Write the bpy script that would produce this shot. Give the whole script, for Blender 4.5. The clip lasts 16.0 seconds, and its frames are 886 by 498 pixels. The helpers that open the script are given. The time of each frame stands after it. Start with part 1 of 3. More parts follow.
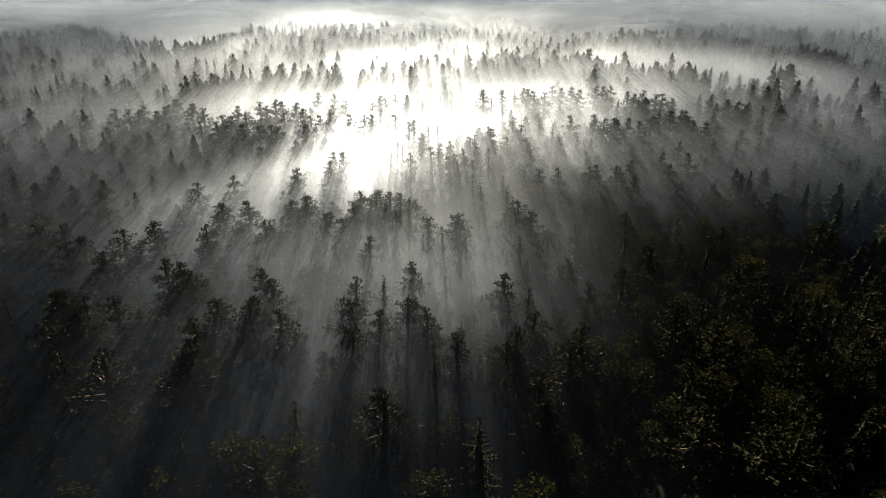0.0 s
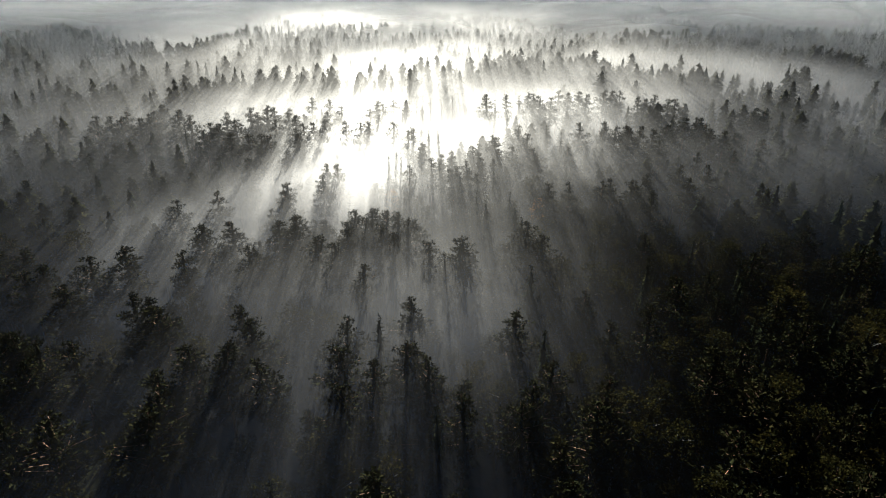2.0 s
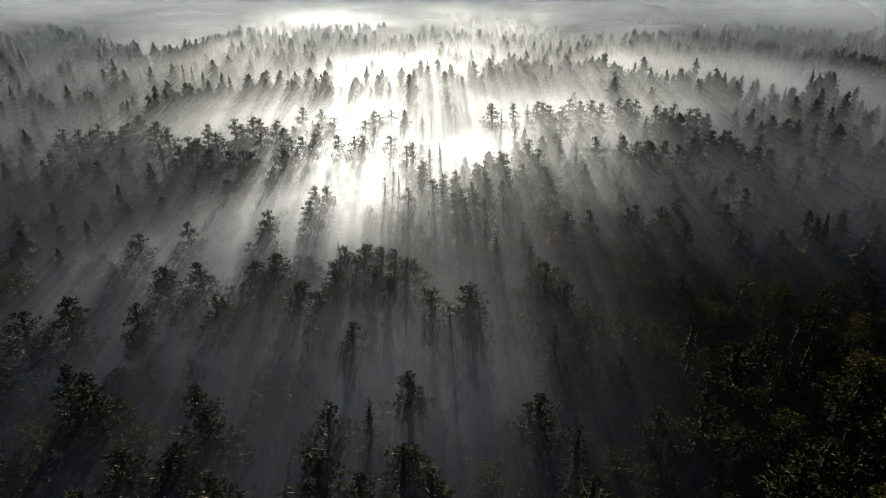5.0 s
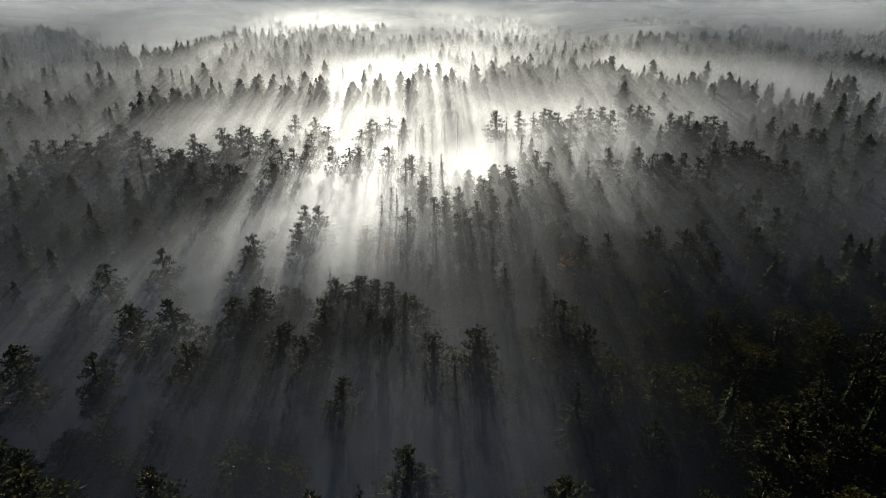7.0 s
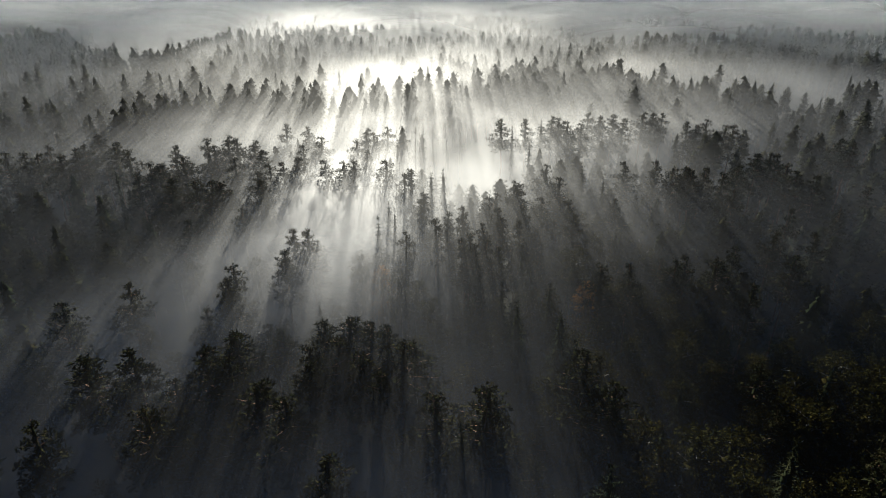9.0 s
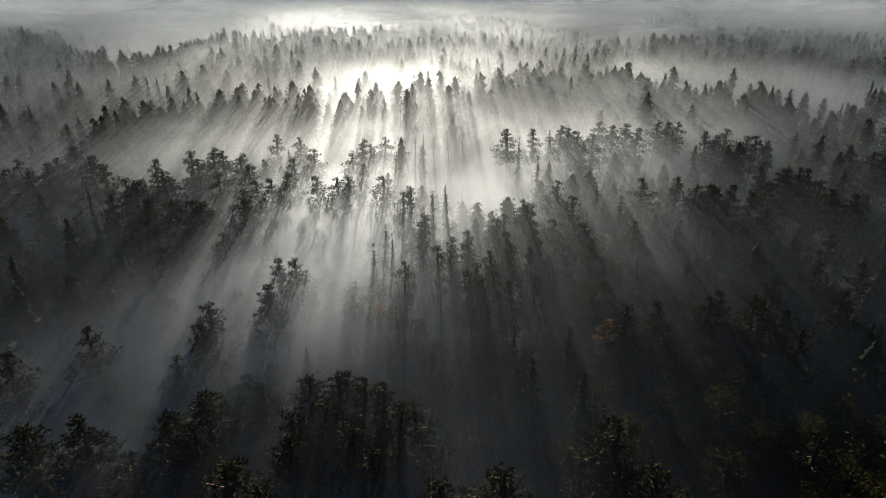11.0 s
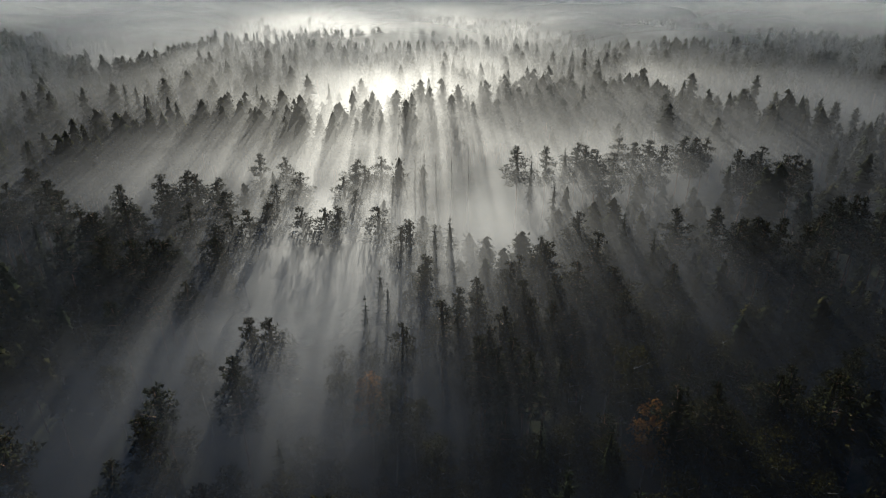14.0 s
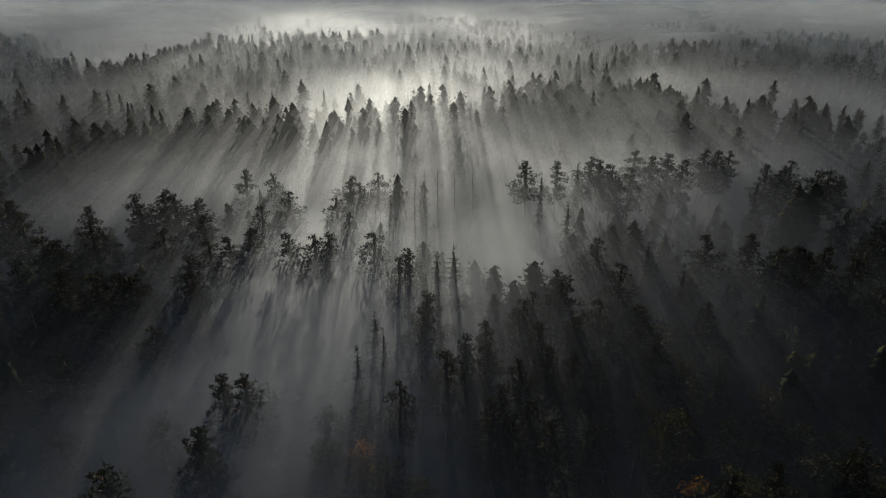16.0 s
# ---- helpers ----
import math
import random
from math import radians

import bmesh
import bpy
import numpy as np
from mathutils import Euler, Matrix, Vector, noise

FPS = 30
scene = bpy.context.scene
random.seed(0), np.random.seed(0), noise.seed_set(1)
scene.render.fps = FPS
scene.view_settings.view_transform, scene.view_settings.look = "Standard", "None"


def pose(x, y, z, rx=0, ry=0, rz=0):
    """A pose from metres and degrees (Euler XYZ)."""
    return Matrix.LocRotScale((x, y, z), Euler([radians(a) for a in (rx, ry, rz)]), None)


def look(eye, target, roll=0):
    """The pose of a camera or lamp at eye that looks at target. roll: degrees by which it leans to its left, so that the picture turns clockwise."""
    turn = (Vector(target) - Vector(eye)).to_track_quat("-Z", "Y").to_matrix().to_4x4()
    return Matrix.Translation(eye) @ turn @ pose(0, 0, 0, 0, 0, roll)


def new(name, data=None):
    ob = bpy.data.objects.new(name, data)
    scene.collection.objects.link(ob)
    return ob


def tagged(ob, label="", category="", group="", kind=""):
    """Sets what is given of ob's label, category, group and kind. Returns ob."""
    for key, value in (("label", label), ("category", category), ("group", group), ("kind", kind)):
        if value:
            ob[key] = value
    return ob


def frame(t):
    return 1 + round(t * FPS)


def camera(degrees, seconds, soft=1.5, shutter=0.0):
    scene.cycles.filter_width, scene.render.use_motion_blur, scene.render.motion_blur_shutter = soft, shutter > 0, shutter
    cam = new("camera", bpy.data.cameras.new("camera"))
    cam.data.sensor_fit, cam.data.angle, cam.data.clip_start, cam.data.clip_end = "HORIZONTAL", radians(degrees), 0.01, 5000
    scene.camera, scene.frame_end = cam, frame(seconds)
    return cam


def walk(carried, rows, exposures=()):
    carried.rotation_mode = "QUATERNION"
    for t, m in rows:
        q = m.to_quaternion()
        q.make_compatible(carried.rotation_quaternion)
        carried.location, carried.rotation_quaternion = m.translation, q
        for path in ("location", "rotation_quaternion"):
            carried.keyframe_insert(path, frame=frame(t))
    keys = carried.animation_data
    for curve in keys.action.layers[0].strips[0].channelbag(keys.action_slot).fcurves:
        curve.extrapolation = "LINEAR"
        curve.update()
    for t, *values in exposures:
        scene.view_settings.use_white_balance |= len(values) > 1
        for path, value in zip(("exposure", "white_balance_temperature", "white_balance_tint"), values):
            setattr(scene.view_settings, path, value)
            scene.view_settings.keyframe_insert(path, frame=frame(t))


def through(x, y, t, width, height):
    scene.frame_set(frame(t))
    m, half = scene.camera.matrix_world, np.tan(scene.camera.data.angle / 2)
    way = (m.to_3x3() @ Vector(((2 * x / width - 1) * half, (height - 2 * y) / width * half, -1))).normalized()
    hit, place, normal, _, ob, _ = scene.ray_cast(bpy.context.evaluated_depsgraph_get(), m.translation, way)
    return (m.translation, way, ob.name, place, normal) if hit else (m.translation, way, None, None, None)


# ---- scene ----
# ---- camera: a drone in level flight over the wood ----
cam = camera(73, 16.0, soft=1.1)
walk(cam, [
    (0, pose(0.00, 0.00, 62.40, 65.899, 0, -2.290)),
    (1, pose(0.00, 6.02, 62.40, 65.865, 0, -2.309)),
    (2, pose(0.00, 12.08, 62.40, 65.834, 0, -2.327)),
    (3, pose(0.00, 18.17, 62.40, 65.807, 0, -2.344)),
    (4, pose(0.00, 24.29, 62.40, 65.783, 0, -2.361)),
    (5, pose(0.00, 30.44, 62.40, 65.763, 0, -2.377)),
    (6, pose(0.00, 36.61, 62.40, 65.746, 0, -2.393)),
    (7, pose(0.00, 42.80, 62.40, 65.732, 0, -2.408)),
    (8, pose(0.00, 49.02, 62.40, 65.722, 0, -2.422)),
    (9, pose(0.00, 55.25, 62.40, 65.715, 0, -2.436)),
    (10, pose(0.00, 61.49, 62.40, 65.711, 0, -2.449)),
    (11, pose(0.00, 67.74, 62.40, 65.711, 0, -2.461)),
    (12, pose(0.00, 74.00, 62.40, 65.714, 0, -2.473)),
    (13, pose(0.00, 80.26, 62.40, 65.721, 0, -2.485)),
    (14, pose(0.00, 86.52, 62.40, 65.731, 0, -2.495)),
    (15, pose(0.00, 92.77, 62.40, 65.744, 0, -2.505)),
    (16, pose(0.00, 99.03, 62.40, 65.761, 0, -2.515)),
], exposures=[(0, 2.25, 4970, -2), (8, 2.0, 4970, -2), (15.2, 1.68, 4970, -2), (16, 1.3, 4970, -2)])

# ---- world, sun, exposure ----
SUN_UP, SUN_AZ = 13.8, 0.0        # degrees above the horizon, and off the flight's direction
world = bpy.data.worlds.new("world")
scene.world = world
world.use_nodes = True
wt = world.node_tree
sky = wt.nodes.new("ShaderNodeTexSky")
sky.sky_type, sky.sun_disc = "NISHITA", False
sky.sun_elevation, sky.sun_rotation = radians(SUN_UP), radians(SUN_AZ)
sky.air_density, sky.dust_density, sky.ozone_density = 1.0, 0.6, 4.0
wt.links.new(sky.outputs["Color"], wt.nodes["Background"].inputs["Color"])
wt.nodes["Background"].inputs["Strength"].default_value = 0.0042
sun_data = bpy.data.lights.new("sun", "SUN")
sun_data.energy, sun_data.angle, sun_data.color = 5.0, radians(0.6), (1.0, 0.76, 0.53)
sun = new("sun", sun_data)
d = Vector((math.sin(radians(SUN_AZ)) * math.cos(radians(SUN_UP)), math.cos(radians(SUN_AZ)) * math.cos(radians(SUN_UP)), math.sin(radians(SUN_UP))))
sun.matrix_world = look(d * 400, (0, 0, 0))
scene.cycles.transparent_max_bounces = 48


# ---- materials ----
def mat(name):
    m = bpy.data.materials.new(name)
    m.use_nodes = True
    t = m.node_tree
    t.nodes.clear()
    out = t.nodes.new("ShaderNodeOutputMaterial")

    def node(kind, **sockets):
        n = t.nodes.new(kind)
        for k, v in sockets.items():
            if k.startswith("p_"):
                setattr_plain(n, k[2:], v)
                continue
            s = n.inputs[int(k[1:])] if k[0] == "i" and k[1:].isdigit() else n.inputs[k.replace("_", " ")]
            if isinstance(v, bpy.types.NodeSocket):
                t.links.new(v, s)
            else:
                s.default_value = v
        return n
    return m, t, out, node


def setattr_plain(n, key, v):
    if key == "operation":
        n.operation = v
    elif key == "data_type":
        n.data_type = v
    elif key == "blend_type":
        n.blend_type = v
    elif key == "clamp":
        n.use_clamp = v


def ramp(node, fac, stops):
    n = node("ShaderNodeValToRGB", Fac=fac)
    el = n.color_ramp.elements
    while len(el) < len(stops):
        el.new(0.5)
    for e, (p, c) in zip(el, stops):
        e.position, e.color = p, (*c, 1)
    return n.outputs["Color"]


def foliage(name, dark, mid, light, through):
    """Needles or leaves: three tones by tree and by tuft, a little light passing through."""
    m, t, out, node = mat(name)
    geo = node("ShaderNodeNewGeometry")
    obj = node("ShaderNodeObjectInfo")
    pos = geo.outputs["Position"]
    big = node("ShaderNodeTexNoise", Vector=pos, Scale=0.12, Detail=2.0)
    fine = node("ShaderNodeTexNoise", Vector=pos, Scale=1.7, Detail=3.0)
    a = node("ShaderNodeMath", p_operation="MULTIPLY", i0=big.outputs["Fac"], i1=0.5)
    b = node("ShaderNodeMath", p_operation="MULTIPLY_ADD", i0=fine.outputs["Fac"], i1=0.35, i2=a.outputs[0])
    c = node("ShaderNodeMath", p_operation="MULTIPLY_ADD", i0=geo.outputs["Random Per Island"], i1=0.25, i2=b.outputs[0])
    e = node("ShaderNodeMath", p_operation="MULTIPLY_ADD", i0=obj.outputs["Random"], i1=0.15, i2=c.outputs[0])
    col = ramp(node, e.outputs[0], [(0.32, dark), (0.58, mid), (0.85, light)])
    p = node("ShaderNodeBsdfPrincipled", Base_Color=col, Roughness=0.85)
    p.inputs["Specular IOR Level"].default_value = 0.0
    tr = node("ShaderNodeBsdfTranslucent", Color=col)
    mix = node("ShaderNodeMixShader", Fac=through, i1=p.outputs[0], i2=tr.outputs[0])
    t.links.new(mix.outputs[0], out.inputs["Surface"])
    return m


def bark(name, low, high, scale):
    m, t, out, node = mat(name)
    geo = node("ShaderNodeNewGeometry")
    mp = node("ShaderNodeMapping", Vector=geo.outputs["Position"])
    mp.inputs["Scale"].default_value = (scale, scale, scale * 0.25)
    n1 = node("ShaderNodeTexNoise", Vector=mp.outputs[0], Scale=1.0, Detail=5.0)
    n2 = node("ShaderNodeTexNoise", Vector=geo.outputs["Position"], Scale=0.3, Detail=1.0)
    f = node("ShaderNodeMath", p_operation="MULTIPLY_ADD", i0=n2.outputs["Fac"], i1=0.5, i2=n1.outputs["Fac"])
    col = ramp(node, f.outputs[0], [(0.5, low), (0.95, high)])
    bump = node("ShaderNodeBump", Height=n1.outputs["Fac"], Strength=0.6, Distance=0.03)
    p = node("ShaderNodeBsdfPrincipled", Base_Color=col, Roughness=0.9, Normal=bump.outputs[0])
    p.inputs["Specular IOR Level"].default_value = 0.1
    t.links.new(p.outputs[0], out.inputs["Surface"])
    return m


def forest_floor():
    m, t, out, node = mat("forest_floor")
    geo = node("ShaderNodeNewGeometry")
    n1 = node("ShaderNodeTexNoise", Vector=geo.outputs["Position"], Scale=0.05, Detail=4.0)
    n2 = node("ShaderNodeTexNoise", Vector=geo.outputs["Position"], Scale=0.9, Detail=6.0)
    f = node("ShaderNodeMath", p_operation="MULTIPLY_ADD", i0=n2.outputs["Fac"], i1=0.6, i2=n1.outputs["Fac"])
    col = ramp(node, f.outputs[0], [(0.5, (0.02, 0.028, 0.012)), (0.8, (0.05, 0.055, 0.022)), (1.05, (0.10, 0.085, 0.045))])
    bump = node("ShaderNodeBump", Height=n2.outputs["Fac"], Strength=0.8, Distance=0.3)
    p = node("ShaderNodeBsdfPrincipled", Base_Color=col, Roughness=0.95, Normal=bump.outputs[0])
    p.inputs["Specular IOR Level"].default_value = 0.02
    t.links.new(p.outputs[0], out.inputs["Surface"])
    return m


def mist_material():
    """Droplets: a thin veil that lets most light straight on, and throws the rest forward in a wide lobe."""
    m, t, out, node = mat("mist")
    geo = node("ShaderNodeNewGeometry")
    depth = node("ShaderNodeAttribute")
    depth.attribute_name = "optical_depth"
    mp = node("ShaderNodeMapping", Vector=geo.outputs["Position"])
    mp.inputs["Scale"].default_value = (0.05, 0.035, 0.08)
    n2 = node("ShaderNodeTexNoise", Vector=mp.outputs[0], Scale=1.0, Detail=4.0, Roughness=0.6, Distortion=0.6)
    wisp = node("ShaderNodeMapRange", Value=n2.outputs["Fac"])
    for k, v in zip((1, 2, 3, 4), (0.33, 0.67, 0.6, 1.4)):
        wisp.inputs[k].default_value = v
    c = node("ShaderNodeMath", p_operation="MULTIPLY", i0=wisp.outputs[0], i1=depth.outputs["Fac"])
    c = node("ShaderNodeMath", p_operation="MULTIPLY", i0=c.outputs[0], i1=-1.0)
    e = node("ShaderNodeMath", p_operation="EXPONENT", i0=c.outputs[0])
    clear = node("ShaderNodeBsdfTransparent")
    along = node("ShaderNodeCombineXYZ", Y=math.cos(MIST_RISE), Z=math.sin(MIST_RISE))
    lobe = node("ShaderNodeBsdfAnisotropic", Color=(1, 1, 1, 1), Roughness=MIST_ROUGH, Anisotropy=MIST_SPREAD, Tangent=along.outputs[0])
    even = node("ShaderNodeBsdfDiffuse", Color=(0.9, 0.92, 0.95, 1))
    s = node("ShaderNodeMixShader", Fac=0.03, i1=lobe.outputs[0], i2=even.outputs[0])
    mix = node("ShaderNodeMixShader", Fac=e.outputs[0], i1=s.outputs[0], i2=clear.outputs[0])
    t.links.new(mix.outputs[0], out.inputs["Surface"])
    return m


def haze_material():
    """Fine droplets in the air that send the sky's light back."""
    m, t, out, node = mat("haze")
    depth = node("ShaderNodeAttribute")
    depth.attribute_name = "optical_depth"
    even = node("ShaderNodeBsdfDiffuse", Color=(0.9, 0.92, 0.95, 1))
    clear = node("ShaderNodeBsdfTransparent")
    mix = node("ShaderNodeMixShader", Fac=depth.outputs["Fac"], i1=clear.outputs[0], i2=even.outputs[0])
    t.links.new(mix.outputs[0], out.inputs["Surface"])
    return m


MIST_ROUGH, MIST_SPREAD = 0.60, 0.67     # how wide the forward lobe is, and how much wider across the sun's way
MIST_RISE = radians(7.6)                 # the veils climb gently towards the sun
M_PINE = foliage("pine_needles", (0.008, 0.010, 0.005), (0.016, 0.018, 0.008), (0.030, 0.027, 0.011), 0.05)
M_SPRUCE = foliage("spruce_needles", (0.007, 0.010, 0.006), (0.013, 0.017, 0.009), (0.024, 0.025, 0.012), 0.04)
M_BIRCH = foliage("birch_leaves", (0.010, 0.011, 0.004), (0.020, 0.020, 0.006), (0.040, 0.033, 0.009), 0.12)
M_RUST = foliage("rusty_leaves", (0.09, 0.042, 0.012), (0.18, 0.085, 0.018), (0.28, 0.14, 0.03), 0.35)
M_BARK = bark("pine_bark", (0.07, 0.045, 0.03), (0.24, 0.14, 0.085), 5.0)
M_GREY = bark("grey_bark", (0.06, 0.055, 0.05), (0.22, 0.20, 0.18), 6.0)
M_BIRCHBARK = bark("birch_bark", (0.08, 0.08, 0.075), (0.34, 0.33, 0.31), 4.0)
M_FLOOR = forest_floor()
M_MIST = mist_material()
M_HAZE = haze_material()


# ---- mesh helpers ----
def mesh_of(name, verts, faces, material):
    me = bpy.data.meshes.new(name)
    v = np.asarray(verts, dtype=np.float32)
    f = np.asarray(faces, dtype=np.int32)
    me.vertices.add(len(v))
    me.vertices.foreach_set("co", v.ravel())
    k = f.shape[1]
    me.loops.add(f.size)
    me.loops.foreach_set("vertex_index", f.ravel())
    me.polygons.add(len(f))
    me.polygons.foreach_set("loop_start", np.arange(0, f.size, k, dtype=np.int32))
    me.update(calc_edges=True)
    me.materials.append(material)
    return me


def join(pieces):
    """One array of points and one of triangles from several."""
    vs, fs, n = [], [], 0
    for v, f in pieces:
        vs.append(v)
        fs.append(f + n)
        n += len(v)
    return np.concatenate(vs), np.concatenate(fs)


def tube(points, radii, sides):
    """A tapered limb along points, in triangles."""
    points = np.asarray(points, float)
    ring = []
    for i, p in enumerate(points):
        ax = points[min(i + 1, len(points) - 1)] - points[max(i - 1, 0)]
        ax = ax / (np.linalg.norm(ax) + 1e-9)
        s = np.cross(ax, (0.3, 0.9, 0.1) if abs(ax[2]) > 0.9 else (0, 0, 1))
        s /= np.linalg.norm(s)
        u = np.cross(ax, s)
        for k in range(sides):
            a = 2 * math.pi * k / sides
            ring.append(p + radii[i] * (math.cos(a) * s + math.sin(a) * u))
    f = []
    for i in range(len(points) - 1):
        for k in range(sides):
            a, b = i * sides + k, i * sides + (k + 1) % sides
            f += [(a, b, b + sides), (a, b + sides, a + sides)]
    return np.array(ring), np.array(f)


def tufts(rng, centre, radii, n, length, width, out=0.6):
    """n slender leaf blades through an ellipsoid, pointing more or less outwards."""
    d = rng.normal(size=(n, 3))
    d /= np.linalg.norm(d, axis=1)[:, None]
    r = rng.uniform(0.25, 1.0, n) ** 0.6
    p = np.asarray(centre) + d * r[:, None] * np.asarray(radii)
    way = d * out + rng.normal(size=(n, 3)) * 0.6 + (0, 0, 0.25)
    way /= np.linalg.norm(way, axis=1)[:, None]
    side = np.cross(way, rng.normal(size=(n, 3)))
    side /= np.linalg.norm(side, axis=1)[:, None] + 1e-9
    ln = length * rng.uniform(0.6, 1.3, n)[:, None]
    wd = width * rng.uniform(0.6, 1.3, n)[:, None]
    v = np.stack([p - side * wd, p + side * wd, p + way * ln], 1).reshape(-1, 3)
    return v, np.arange(n * 3).reshape(-1, 3)


def skirts(rng, z0, z1, wide, tiers, sides, conical, centre=(0.0, 0.0)):
    """The close inner mass of a crown: ragged skirts one above another, each hung from the stem."""
    v, f = [], []
    for i in range(tiers):
        u = i / tiers
        r = wide * ((1 - u) ** 0.7 if conical else min(1.0, 0.6 + 1.5 * u) * (1 - u ** 1.7) ** 0.75)
        z = z0 + (z1 - z0) * u
        apex = z + (z1 - z0) * (1.7 / tiers if i < tiers - 1 else 1.0 / tiers)
        n = len(v)
        off = 0.22 * r
        cx, cy = centre[0] + rng.uniform(-off, off), centre[1] + rng.uniform(-off, off)
        r *= rng.uniform(0.72, 1.2)
        v.append((cx, cy, apex))
        a0 = rng.uniform(0, 6.28)
        for j in range(sides):
            a = a0 + 2 * math.pi * j / sides
            q = r * (rng.uniform(0.85, 1.35) if j % 2 else rng.uniform(0.42, 0.85)) + 0.06
            v.append((cx + q * math.cos(a), cy + q * math.sin(a), z + rng.uniform(-0.5, 0.5)))
        f += [(n, n + 1 + j, n + 1 + (j + 1) % sides) for j in range(sides)]
    return np.array(v), np.array(f)


# ---- kinds of tree: each gives trunk and crown, base at the origin ----
def pine_parts(rng, tall, fine=1.0, reach=1.0):
    """A bare bole, and above it uneven tiers of branches that carry flat plates of needles."""
    lean = rng.normal(size=2) * 0.5
    zs = np.linspace(0, tall * 0.985, 7)
    line = np.stack([lean[0] * (zs / tall) ** 2 + 0.14 * np.sin(zs * 0.5 + 1), lean[1] * (zs / tall) ** 2, zs], 1)
    wood = [tube(line, 0.18 * (1 - zs / tall * 0.88), 6 if fine > 0.5 else 3)]
    leaf = []
    crown_at = rng.uniform(0.46, 0.60)
    tiers = int(9 * max(fine, 0.5))
    k = max(6, int(36 * fine))
    for i in range(tiers):
        top = (i + rng.uniform(0.1, 0.7)) / tiers
        f = crown_at + (0.985 - crown_at) * top
        base = np.array([np.interp(f * tall, zs, line[:, q]) for q in range(3)])
        full = min(1.0, 0.68 + 1.3 * top)
        a0 = rng.uniform(0, 6.28)
        m = 4 if top < 0.7 else 3
        for j in range(m):
            if rng.random() < 0.17:
                continue
            a = a0 + 2 * math.pi * j / m + rng.uniform(-0.4, 0.4)
            far = reach * (2.9 * (1 - top) ** 0.72 * full + 0.06) * rng.uniform(0.5, 1.25)
            tip = base + (far * math.cos(a), far * math.sin(a), (0.1 + 0.5 * top) * far + rng.uniform(-0.2, 0.3))
            if fine > 0.3:
                wood.append(tube([base, tip], [0.05, 0.012], 3))
            r = reach * (0.30 + 0.30 * far)
            blade = 0.30 + 0.34 * (1 - top)
            leaf.append(tufts(rng, base * 0.22 + tip * 0.78, (r, r, 0.34), k, blade / fine ** 0.35, 0.33 * blade / fine ** 0.5))
    leaf.append(skirts(rng, (crown_at + 0.03) * tall, tall * 0.97, reach * 0.5, 9, 8, True, lean * 0.6))
    leaf.append(tufts(rng, line[-1] - (0, 0, 0.5), (0.1, 0.1, 0.8), k // 2, 0.3, 0.06))
    return wood[0], join(leaf), join(wood[1:])


def massed_pine(rng, tall, fine, reach):
    """A pine seen among many: stem and close crown."""
    low = rng.uniform(0.38, 0.5)
    lean = rng.normal(size=2) * 0.3
    crown = [skirts(rng, low * tall, tall, reach * 1.95, 18 if fine == 1 else max(4, int(13 * fine)), 12 if fine == 1 else 8 if fine > 0.3 else 6, False, lean)]
    if fine > 0.3:
        crown.append(tufts(rng, (lean[0], lean[1], (low + 1) / 2 * tall), (1.7 * reach, 1.7 * reach, (1 - low) / 2 * tall), int(170 * fine), 0.7, 0.16))
    return tube([(0, 0, 0), (lean[0], lean[1], tall * 0.9)], [0.2, 0.06], 4), join(crown)


def massed_spruce(rng, tall, fine, reach):
    crown = [skirts(rng, 0.16 * tall, tall, reach * 2.2, 20 if fine == 1 else max(5, int(15 * fine)), 12 if fine == 1 else 8 if fine > 0.3 else 6, True)]
    if fine > 0.3:
        crown.append(tufts(rng, (0, 0, 0.45 * tall), (1.3 * reach, 1.3 * reach, 0.3 * tall), int(150 * fine), 0.7, 0.15))
    return tube([(0, 0, 0), (0, 0, tall * 0.9)], [0.2, 0.05], 4), join(crown)


def massed_birch(rng, tall, fine, reach):
    crown = [skirts(rng, 0.3 * tall, tall, reach * 2.3, 18 if fine == 1 else max(4, int(12 * fine)), 12 if fine == 1 else 8 if fine > 0.3 else 6, False)]
    if fine > 0.3:
        crown.append(tufts(rng, (0, 0, 0.66 * tall), (2.1 * reach, 2.1 * reach, 0.34 * tall), int(190 * fine), 0.6, 0.22))
    return tube([(0, 0, 0), (0, 0, tall * 0.8)], [0.17, 0.05], 4), join(crown)


MASSED = {"pine": massed_pine, "spruce": massed_spruce, "birch": massed_birch}


